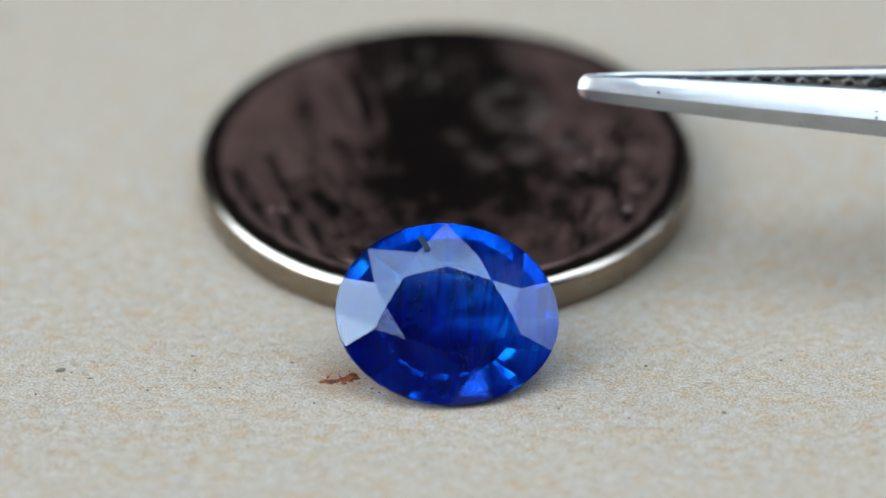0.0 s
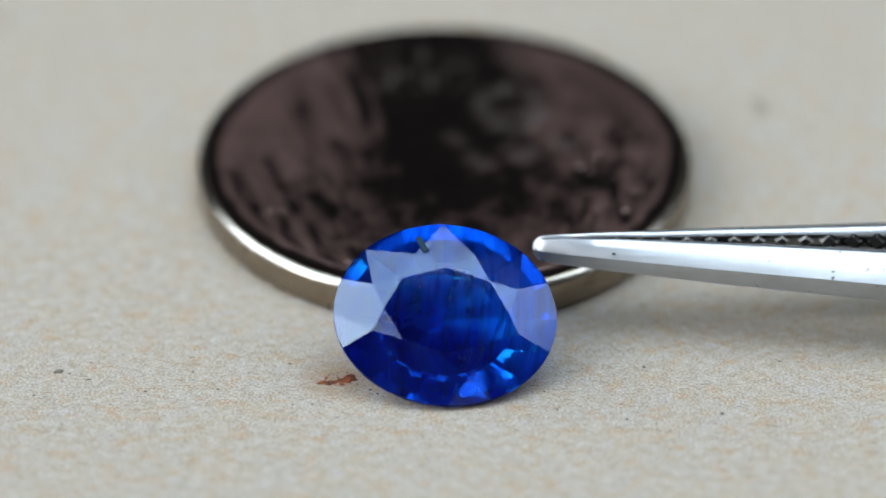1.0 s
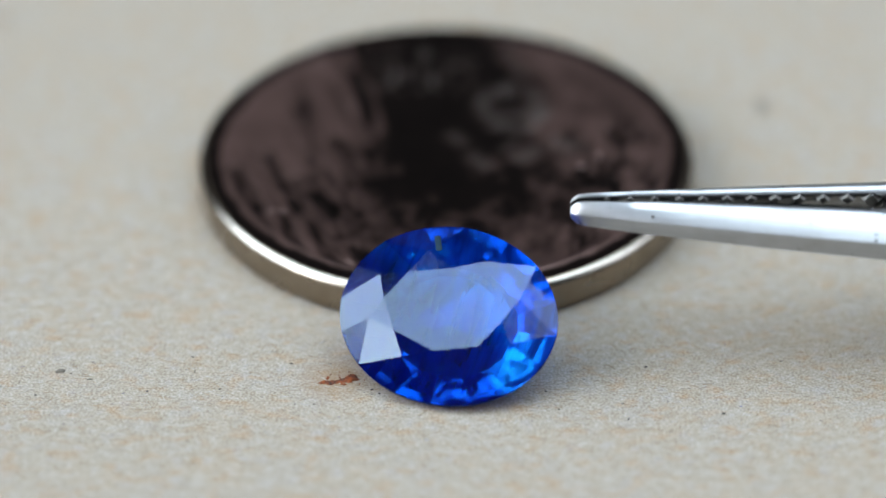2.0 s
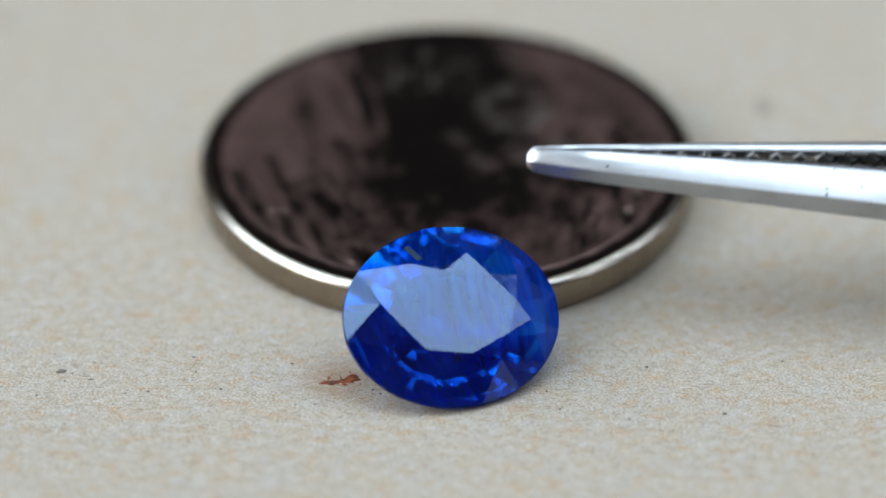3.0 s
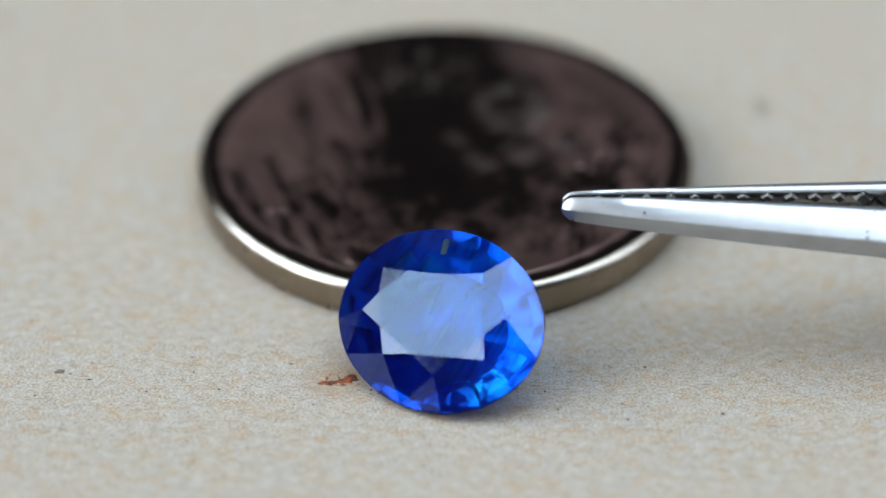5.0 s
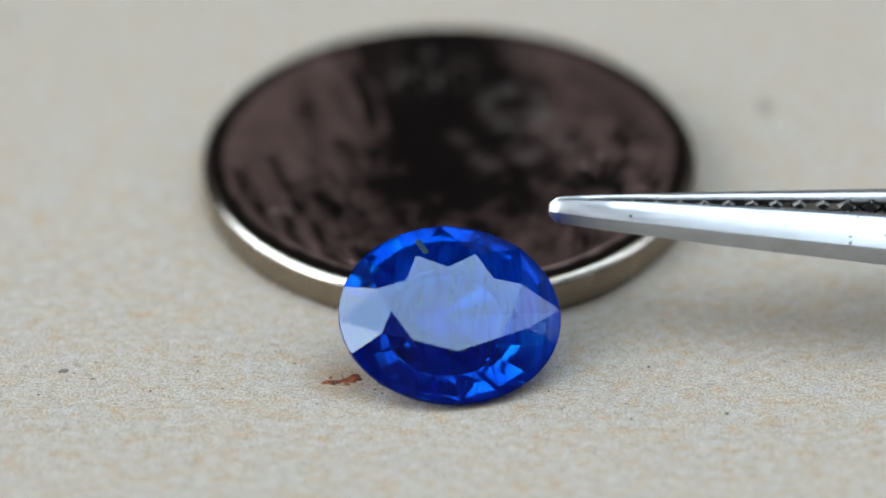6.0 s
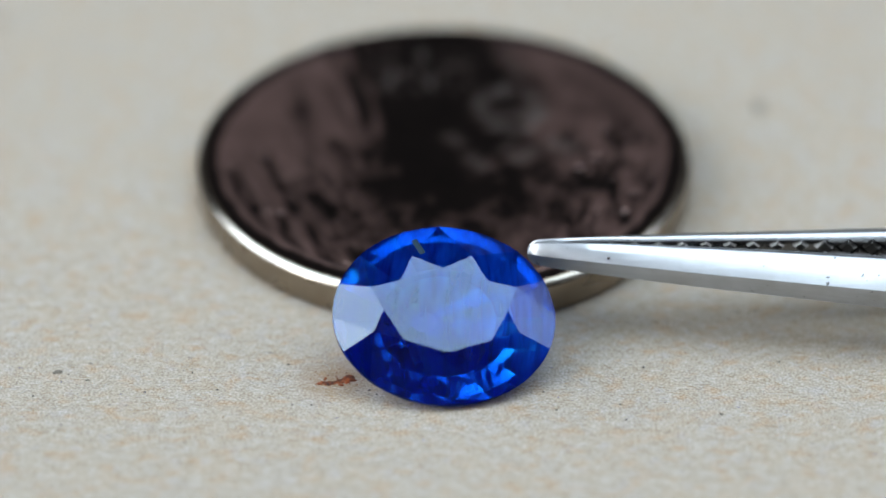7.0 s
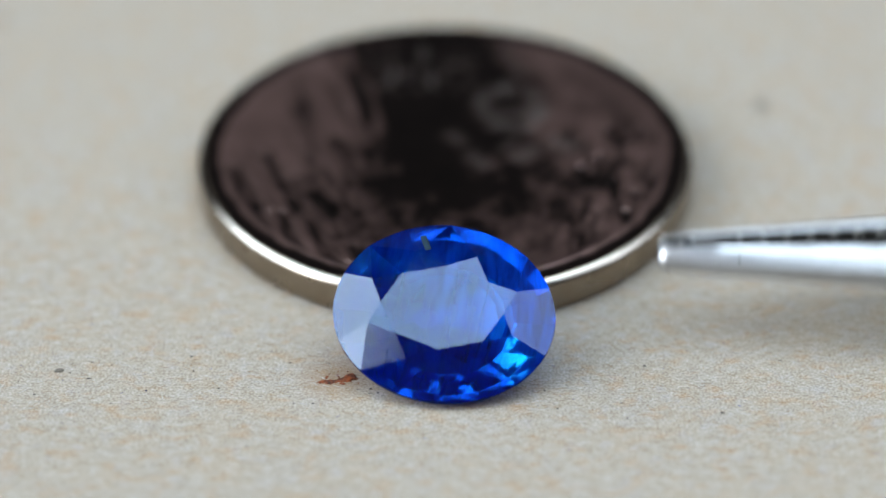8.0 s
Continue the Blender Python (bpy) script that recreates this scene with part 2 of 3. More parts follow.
def box(bm, x0, x1, y0, y1, z0, z1):
    v = [bm.verts.new((x, y, z)) for z in (z0, z1) for y in (y0, y1) for x in (x0, x1)]
    for q in ((0, 2, 3, 1), (4, 5, 7, 6), (0, 1, 5, 4), (2, 6, 7, 3), (0, 4, 6, 2), (1, 3, 7, 5)):
        bm.faces.new([v[i] for i in q])


# ---------------------------------------------------------------- the room that closes the place
def wall_with_opening(name, mat, axis, at, thick, span, height, hole=None, more=()):
    """An upright wall across one axis, in up to four blocks round its opening."""
    bm = bmesh.new()
    a0, a1, z0, z1 = *span, *height
    blocks = [(a0, a1, z0, z1)]
    if hole:
        h0, h1, k0, k1 = hole
        blocks = [(a0, h0, z0, z1), (h1, a1, z0, z1), (h0, h1, z0, k0), (h0, h1, k1, z1), *more]
    for b0, b1, c0, c1 in blocks:
        if b1 - b0 > 1e-6 and c1 - c0 > 1e-6:
            if axis == "x":
                box(bm, min(at, at + thick), max(at, at + thick), b0, b1, c0, c1)
            else:
                box(bm, b0, b1, min(at, at + thick), max(at, at + thick), c0, c1)
    return tagged(mesh_object(name, bm, mat), kind="structure")


# unseen room: dark walls and added sill blocks set what gem and coin reflect
wall_with_opening("wall_west", WALL_GREY, "x", X0, -0.12, (Y0, Y1), (Z0, Z1), LEFT_WIN, [(UPPER_END, LEFT_WIN[1], TRANSOM, LEFT_WIN[3]), (LEFT_WIN[0], -0.72, LEFT_WIN[2], 0.46)])
wall_with_opening("wall_east", WALL_GREY, "x", X1, 0.12, (Y0, Y1), (Z0, Z1), RIGHT_WIN)
wall_with_opening("wall_north", WALL_DARK, "y", Y1, 0.12, (X0 - 0.12, X1 + 0.12), (Z0, Z1))
wall_with_opening("wall_south", CEILING_DARK, "y", Y0, -0.12, (X0 - 0.12, X1 + 0.12), (Z0, Z1), SOUTH_WIN)

# the ceiling: blocks round the panes of the skylight
bm = bmesh.new()
xs = sorted({X0 - 0.12, X1 + 0.12, *(v for p in SKYLIGHTS for v in p[:2])})
ys = sorted({Y0 - 0.12, Y1 + 0.12, *(v for p in SKYLIGHTS for v in p[2:])})
for x0, x1 in zip(xs, xs[1:]):
    for y0, y1 in zip(ys, ys[1:]):
        x, y = (x0 + x1) / 2, (y0 + y1) / 2
        if not any(p[0] < x < p[1] and p[2] < y < p[3] for p in SKYLIGHTS):
            box(bm, x0, x1, y0, y1, Z1, Z1 + 0.12)
tagged(mesh_object("ceiling", bm, CEILING_DARK), kind="structure")

bm = bmesh.new()
box(bm, X0 - 0.12, X1 + 0.12, Y0 - 0.12, Y1 + 0.12, Z0 - 0.05, Z0)
tagged(mesh_object("floor", bm, FLOOR_MAT), kind="structure")


def build_table():
    t = tagged(new("table"), "plain brown wooden table under a sheet of card", "table")
    t.location = (0, 0, Z0)
    top = -0.0006 - Z0
    bm = bmesh.new()
    box(bm, -0.6, 0.6, -0.35, 0.35, top - 0.03, top)
    part("tabletop", bm, TABLE_WOOD, t)
    for sx in (-0.55, 0.5):
        for sy in (-0.3, 0.25):
            bm = bmesh.new()
            box(bm, sx, sx + 0.05, sy, sy + 0.05, 0, top - 0.03)
            part("leg", bm, TABLE_WOOD, t)


def build_card():
    bm = bmesh.new()
    box(bm, -0.15, 0.15, -0.10, 0.20, -0.0006, 0.0)
    tagged(mesh_object("card_sheet", bm, PAPER), "grey-beige recycled card with tan and dark fibre flecks", "card")


build_table()
build_card()


# ---------------------------------------------------------------- coin
COIN_X, COIN_Y, COIN_R, COIN_H = 0.00006, 0.00950, 0.01100, 0.00165


def ridge(x, y, x0, y0, x1, y1, wide, high):
    """A rounded ridge along a short line; millimetres."""
    dx, dy = x1 - x0, y1 - y0
    k = max(0.0, min(1.0, ((x - x0) * dx + (y - y0) * dy) / (dx * dx + dy * dy)))
    d2 = (x - x0 - k * dx) ** 2 + (y - y0 - k * dy) ** 2
    return high * math.exp(-d2 / (wide * wide))


# what stands proud: worn folds at the sides, and lumps of a design in the middle
RIDGES = (
    (-6.5, 2.5, -6.1, -0.1, 0.30, 0.07), (-5.0, 7.8, -4.3, 4.0, 0.40, 0.08), (-7.5, -4.1, -6.6, -7.2, 0.25, 0.10), (-6.2, -5.3, -5.6, -7.8, 0.35, 0.08),
    (-4.3, -7.5, -3.9, -8.6, 0.25, 0.09), (-7.2, -2.1, -6.7, -3.4, 0.30, 0.07),
    (0.3, 1.3, 0.6, 0.9, 0.45, 0.07), (1.2, -0.3, 1.6, -1.0, 0.45, 0.07), (2.6, 0.2, 3.0, 0.9, 0.35, 0.06), (3.2, -0.5, 3.8, 0.2, 0.4, 0.07),
    (4.9, 0.9, 5.5, 0.5, 0.5, 0.06), (2.3, 3.0, 3.4, 3.1, 0.5, 0.07),
    (7.6, -2.3, 7.7, -4.0, 0.30, 0.03), (6.6, 1.5, 6.7, -0.1, 0.3, 0.06),
)
# hollows, cut into the relief and painted black
GROOVES = (
    (-9.2, -1.3, -8.1, -4.3, 0.33, 0.09), (-7.7, -0.3, -6.3, -4.1, 0.30, 0.09), (-8.1, -4.1, -7.2, -6.5, 0.25, 0.09), (-7.1, -4.8, -6.1, -7.5, 0.33, 0.10),
    (-6.2, 4.3, -5.5, 1.4, 0.40, 0.06), (-5.5, -3.3, -4.8, -4.7, 0.40, 0.07), (-6.2, -7.5, -3.9, -8.8, 0.22, 0.07), (-5.4, 6.4, -4.6, 3.5, 0.22, 0.06),
    (-3.8, -7.4, -3.1, -8.5, 0.40, 0.08),
    (7.1, 1.7, 7.6, 0.7, 0.33, 0.08), (5.9, -1.3, 6.3, -2.4, 0.28, 0.08), (7.2, -2.3, 7.4, -4.0, 0.25, 0.10), (7.6, -4.6, 7.8, -5.4, 0.25, 0.08),
    (8.7, -4.3, 8.8, -5.1, 0.2, 0.07), (8.0, 0.9, 8.9, 1.8, 0.25, 0.06), (8.3, -3.2, 9.0, -4.0, 0.25, 0.07),
)


def step(a, b, x):
    k = max(0.0, min(1.0, (x - a) / (b - a)))
    return k * k * (3 - 2 * k)


def streaks(x, y, lean, across, along, z):
    """Noise drawn out along a line that leans from the upright by so many degrees."""
    c, d = math.cos(radians(lean)), math.sin(radians(lean))
    v = Vector(((x * c + y * d) * across, (-x * d + y * c) * along, z))
    return 0.45 * noise.fractal(v, 0.9, 2.0, 4) + 0.9 * (abs(noise.noise(v * 1.3)) - 0.22)


def boss(x, y):
    """The raised oval ring right of the middle."""
    return math.exp(-((math.hypot((x - 2.85) / 1.3, (y - 3.5) / 1.55) - 1) / 0.3) ** 2)


def cluster(x, y):
    """Worn lettering along the top: a band of small lumps."""
    band = step(-4.0, -3.0, x) * step(4.6, 3.4, x) * step(4.2, 5.2, y - 0.12 * abs(x)) * step(9.0, 8.0, y)
    return band * max(0.0, noise.noise(Vector((x * 2.3, y * 1.2, 4.4))) + 0.6 * noise.noise(Vector((x * 4.6, y * 2.2, 1.4))) + 0.12) * (1.0 if x < -0.4 else 0.5)


def zones(x, y):
    """The two worn figures at the sides of the face, and how they flow."""
    left = step(-2.4, -5.2, x) * step(1.8, -1.2, y)
    right = step(3.8, 6.4, x) * step(4.0, 1.0, y)
    return left, right, streaks(x, y, 19, 1.15, 0.28, 3.1), streaks(x, y, -12, 1.15, 0.45, 5.3)


def hollows(x, y):
    """How far a place lies in one of the hollows, in millimetres; their borders are uneven."""
    if abs(x) < 2.2:
        return 0.0
    u = x + 0.22 * noise.noise(Vector((x * 1.4, y * 0.8, 1.9)))
    return sum(ridge(u, y, *g) for g in GROOVES if abs(x - g[0]) < 4)


def relief(x, y):
    """Height of the struck face over its field, in millimetres, at a place in millimetres from the centre."""
    h = sum(ridge(x, y, *r) for r in RIDGES if abs(x - r[0]) < 4) + 0.10 * boss(x, y) + 0.12 * cluster(x, y) - hollows(x, y)
    r = math.hypot(x, y)
    left, right, flow_left, flow_right = zones(x, y)
    h += 0.10 * left * flow_left + 0.13 * right * flow_right
    h += 0.035 * left * streaks(x, y, 22, 2.6, 0.6, 6.6) + 0.05 * right * streaks(x, y, -10, 2.6, 0.7, 2.6)
    h += 0.05 * step(-2.2, -3.4, x) * step(-7.4, -6.0, x) * step(-0.5, 2.0, y) * streaks(x, y, 15, 0.9, 0.14, 8.2)
    h += 0.012 * noise.noise(Vector((x * 0.5, y * 0.5, 7.7)))
    inside = 1 - step(9.2, 9.6, r)
    return h * inside + 0.05 * math.exp(-((r - 9.60) / 0.13) ** 2) + 0.03 * step(9.75, 10.0, r)


def painted_shade(x, y):
    """Reflections put into the colour: how black in hollows and the middle, how grey on lumps."""
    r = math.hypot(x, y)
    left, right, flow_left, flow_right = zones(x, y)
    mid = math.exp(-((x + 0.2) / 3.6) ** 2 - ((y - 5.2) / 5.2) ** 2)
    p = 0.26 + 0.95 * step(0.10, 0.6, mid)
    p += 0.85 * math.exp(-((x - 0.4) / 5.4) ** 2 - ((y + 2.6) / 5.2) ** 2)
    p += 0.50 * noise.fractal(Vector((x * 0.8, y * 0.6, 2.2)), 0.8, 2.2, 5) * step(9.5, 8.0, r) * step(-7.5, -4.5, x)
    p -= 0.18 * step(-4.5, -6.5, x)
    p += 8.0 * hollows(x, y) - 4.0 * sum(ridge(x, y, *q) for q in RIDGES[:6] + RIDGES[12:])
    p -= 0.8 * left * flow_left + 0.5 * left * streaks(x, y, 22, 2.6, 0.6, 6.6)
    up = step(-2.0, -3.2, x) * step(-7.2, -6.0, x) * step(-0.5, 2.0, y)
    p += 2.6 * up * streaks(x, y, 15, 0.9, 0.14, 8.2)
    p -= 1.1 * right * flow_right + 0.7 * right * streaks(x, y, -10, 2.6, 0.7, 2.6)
    lump_sheen = 5.0 * sum(ridge(x, y, *q) for q in RIDGES[6:12]) + 0.5 * boss(x, y) * (0.75 + noise.noise(Vector((x * 1.1, y * 1.1, 9.1)))) + 0.75 * cluster(x, y)
    p = max(0.0, min(1.0, p)) - lump_sheen
    # the bead's highlight and the rim's dark reflection, also put into the tone
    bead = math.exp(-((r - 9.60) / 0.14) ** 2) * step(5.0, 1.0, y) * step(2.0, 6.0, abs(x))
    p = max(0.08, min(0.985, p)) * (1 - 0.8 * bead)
    return p + (0.97 - p) * step(9.70, 9.92, r + 0.16 * noise.noise(Vector((x * 0.9, y * 0.9, 3.7)))), max(0.0, min(1.0, 1.8 * lump_sheen))


def build_coin():
    coin = tagged(new("coin"), "old coin with a dark brown face and pale plain edge", "coin")
    coin.location = (COIN_X, COIN_Y, 0)
    field = COIN_H * 1e3 - 0.03
    grow = COIN_R * 1e3 / 10.74
    # struck face: a fine polar net out to the flat of the rim
    bm = bmesh.new()
    rings, spokes = 165, 540
    dark = bm.verts.layers.float_color.new("painted_shade")
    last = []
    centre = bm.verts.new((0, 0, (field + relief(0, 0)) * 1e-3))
    centre[dark] = (*painted_shade(0, 0), 0.0, 1.0)
    for i in range(1, rings + 1):
        r = 10.40 * (i / rings) ** 0.85
        ring = []
        for k in range(spokes):
            a = 2 * math.pi * k / spokes
            x, y = r * math.cos(a), r * math.sin(a)
            vert = bm.verts.new((x * grow * 1e-3, y * grow * 1e-3, (field + relief(x, y)) * 1e-3))
            vert[dark] = (*painted_shade(x, y), 0.0, 1.0)
            ring.append(vert)
        for k in range(spokes):
            j = (k + 1) % spokes
            if last:
                bm.faces.new((last[k], ring[k], ring[j], last[j]))
            else:
                bm.faces.new((centre, ring[k], ring[j]))
        last = ring
    part("struck_face", bm, COIN_FACE, coin, "dark brown relief with its reflections painted in", smooth=60)
    # body: rim shoulder, edge and underside
    profile = [(10.40, field + 0.03), (10.48, field + 0.01), (10.57, field - 0.05), (10.65, field - 0.14), (10.70, field - 0.23), (10.74, field - 0.36),
               (10.74, 0.25), (10.70, 0.12), (10.59, 0.03), (10.34, 0.0)]
    bm = bmesh.new()
    rows = []
    for r, z in profile:
        r *= grow
        rows.append([bm.verts.new((r * math.cos(2 * math.pi * k / 360) * 1e-3, r * math.sin(2 * math.pi * k / 360) * 1e-3, z * 1e-3)) for k in range(360)])
    for a, b in zip(rows, rows[1:]):
        for k in range(360):
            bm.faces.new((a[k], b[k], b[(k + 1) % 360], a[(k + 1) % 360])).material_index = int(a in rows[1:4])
    bm.faces.new(rows[-1])
    edge = part("edge", bm, COIN_EDGE, coin, "pale worn plain edge, a highlight painted on its shoulder", smooth=50)
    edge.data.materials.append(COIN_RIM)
    return coin


coin = build_coin()


# ---------------------------------------------------------------- gemstone
GEM_A, GEM_B = 4.671, 3.908          # half axes of the girdle, millimetres
TABLE_A, TABLE_B, TABLE_H = 2.584, 1.868, 0.945
STAR_A, STAR_B, STAR_H = 3.286, 2.594, 0.704


def build_gemstone():
    """An oval mixed cut: table, 8 stars, 8 kites, 16 upper girdle facets; below the girdle three rings of steps."""
    bm = bmesh.new()

    def spot(a, b, deg, h, ox=0.0, oy=0.0):
        return Vector((a * math.cos(radians(deg)) + ox, b * math.sin(radians(deg)) + oy, h))

    table, star, top, mid = [], [], [], []
    for i in range(8):
        deg = 90 + 3.19 - 45 * i
        table.append(spot(TABLE_A, TABLE_B, deg, TABLE_H, -0.013, -0.127))
        star.append(spot(STAR_A, STAR_B, deg - 22.5, STAR_H, -0.037, -0.022))
    for i in range(8):
        deg = 90 + 4.39 - 45 * i
        g = spot(GEM_A, GEM_B, deg, 0.0)
        # a kite is flat: its girdle corner lies in the plane of its other three
        p, q, r = table[i], star[i - 1], star[i]
        n = (q - p).cross(r - p)
        g.z = max(-0.3, min(0.22, p.z - (n.x * (g.x - p.x) + n.y * (g.y - p.y)) / n.z))
        top.append(g)
    for i in range(8):
        g = spot(GEM_A, GEM_B, 90 + 4.39 - 45 * i - 22.5, 0.0)
        g.z = (top[i].z + top[(i + 1) % 8].z) / 2 + (0.03 if g.y < 0 else -0.05)     # the front is cut a little flatter
        mid.append(g)
    # below the girdle: three rings of step facets that follow the oval, and a small flat culet
    base = min(t.z for t in top + mid) - 0.14
    rings = [[Vector((p.x * k + ox, p.y * k + oy, base - deep)) for pair in zip(top, mid) for p in pair]
             for k, deep, ox, oy in ((1.0, 0.0, 0.0, 0.0), (0.805, 0.713, 0.016, 0.008), (0.483, 1.653, -0.016, 0.095), (0.116, 2.042, -0.80, -0.034))]
    made = {}

    def v(p):
        key = (round(p.x, 5), round(p.y, 5), round(p.z, 5))
        if key not in made:
            made[key] = bm.verts.new(p * 1e-3)
        return made[key]

    def face(*ps, slot=0):
        bm.faces.new([v(p) for p in ps]).material_index = slot

    def arc(p, q, apex):
        """The girdle's curve from p to q, in the plane of the facet that ends there at apex."""
        n = (p - apex).cross(q - apex)
        a0, a1 = math.atan2(p.y / GEM_B, p.x / GEM_A), math.atan2(q.y / GEM_B, q.x / GEM_A)
        if a1 - a0 > math.pi:
            a1 -= 2 * math.pi
        if a0 - a1 > math.pi:
            a1 += 2 * math.pi
        out = [p]
        for k in range(1, 6):
            a = a0 + (a1 - a0) * k / 6
            x, y = GEM_A * math.cos(a), GEM_B * math.sin(a)
            out.append(Vector((x, y, apex.z - (n.x * (x - apex.x) + n.y * (y - apex.y)) / n.z)))
        return out + [q]

    face(*table)
    for i in range(8):
        j = (i + 1) % 8
        face(table[i], star[i], table[j])
        face(table[i], star[i - 1], top[i], star[i])
        for p, q, m in ((top[i], mid[i], 2 * i), (mid[i], top[j], 2 * i + 1)):
            up = arc(p, q, star[i])
            n = (m + 1) % 16
            down = arc(rings[0][m], rings[0][n], rings[1][m])
            face(star[i], *up)
            for k in range(6):
                face(up[k], down[k], down[k + 1], up[k + 1], slot=2)
            face(*down, rings[1][n], rings[1][m], slot=1)
            face(rings[1][m], rings[1][n], rings[2][n], rings[2][m], slot=1)
            face(rings[2][m], rings[2][n], rings[3][n], rings[3][m], slot=1)
    face(*rings[3], slot=1)
    bm.normal_update()
    for f in bm.faces:
        if f.normal.dot(f.calc_center_median() - Vector((0, 0, -0.0005))) < 0:
            f.normal_flip()
    gem = tagged(mesh_object("gemstone", bm, SAPPHIRE), "oval faceted deep-blue sapphire leaning on the card", "gemstone")
    gem.data.materials.append(SAPPHIRE_BACK)
    gem.data.materials.append(SAPPHIRE_GIRDLE)
    # the short grey needle under the crown
    bm = bmesh.new()
    pts = []
    for s, w in ((-0.46, 0.06), (-0.42, 0.13), (0.42, 0.13), (0.46, 0.06)):
        pts.append([bm.verts.new((w * math.cos(a * math.pi / 3) * 1e-3, s * 1e-3, w * math.sin(a * math.pi / 3) * 1e-3)) for a in range(6)])
    for a, b in zip(pts, pts[1:]):
        for k in range(6):
            bm.faces.new((a[k], a[(k + 1) % 6], b[(k + 1) % 6], b[k]))
    bm.faces.new(pts[0][::-1])
    bm.faces.new(pts[-1])
    needle = part("needle_inclusion", bm, INCLUSION, gem, "short grey crystal needle at the surface")
    along, up = Vector((0.41, -0.81, 0.39)).normalized(), Vector((-0.09, 0.40, 0.91))
    side = along.cross(up).normalized()
    up = side.cross(along)
    needle.matrix_local = Matrix(((side[0], along[0], up[0] * 0.2, -0.001194), (side[1], along[1], up[1] * 0.2, 0.002794), (side[2], along[2], up[2] * 0.2, 0.000535), (0, 0, 0, 1)))
    return gem


gemstone = build_gemstone()


# ---------------------------------------------------------------- tweezers
HINGE = 0.140


def lerp_table(x, rows):
    for (a, p), (b, q) in zip(rows, rows[1:]):
        if x <= b:
            k = (x - a) / (b - a)
            return p + (q - p) * k
    return rows[-1][1]


# past 20 mm, out of view, the arms are broadened to shade the card
WIDE = ((0, 0.76), (0.25, 1.0), (0.7, 1.14), (2, 1.32), (3.5, 1.46), (5, 1.56), (7.5, 1.74), (10, 1.88), (15, 2.12), (20, 2.7), (27, 6.0), (38, 10.0), (60, 11.5), (140, 11.5))
THICK = ((0, 0.25), (0.25, 0.42), (0.7, 0.55), (2, 0.74), (3.5, 0.92), (5, 1.08), (7.5, 1.30), (10, 1.46), (15, 1.75), (22, 1.9), (45, 1.9), (80, 1.6), (140, 1.4))
GAP = ((0, 0.015), (1.5, 0.03), (5, 0.12), (10, 0.36), (16, 0.70), (40, 1.9), (85, 2.8), (120, 1.6), (140, 0.0))
# half section: a narrow top land, a broad slanting flat, a crisp edge, and an upright flank
PROFILE = ((0.0, 0.40), (0.06, 0.455), (0.17, 0.49), (0.26, 0.485), (0.60, 0.34), (0.95, 0.115), (0.85, -0.16),
           (0.74, -0.40), (0.60, -0.46), (0.3, -0.49), (0.0, -0.5))
STATIONS = [0, 0.06, 0.15, 0.3, 0.6, 1, 1.6, 2.4, 3.4, 4.2, 5.0, 6, 7, 8, 9, 10, 11, 13, 15, 17, 19.5, 22, 26, 32, 40, 50, 62, 75, 88, 100, 112, 124, 133, 140]


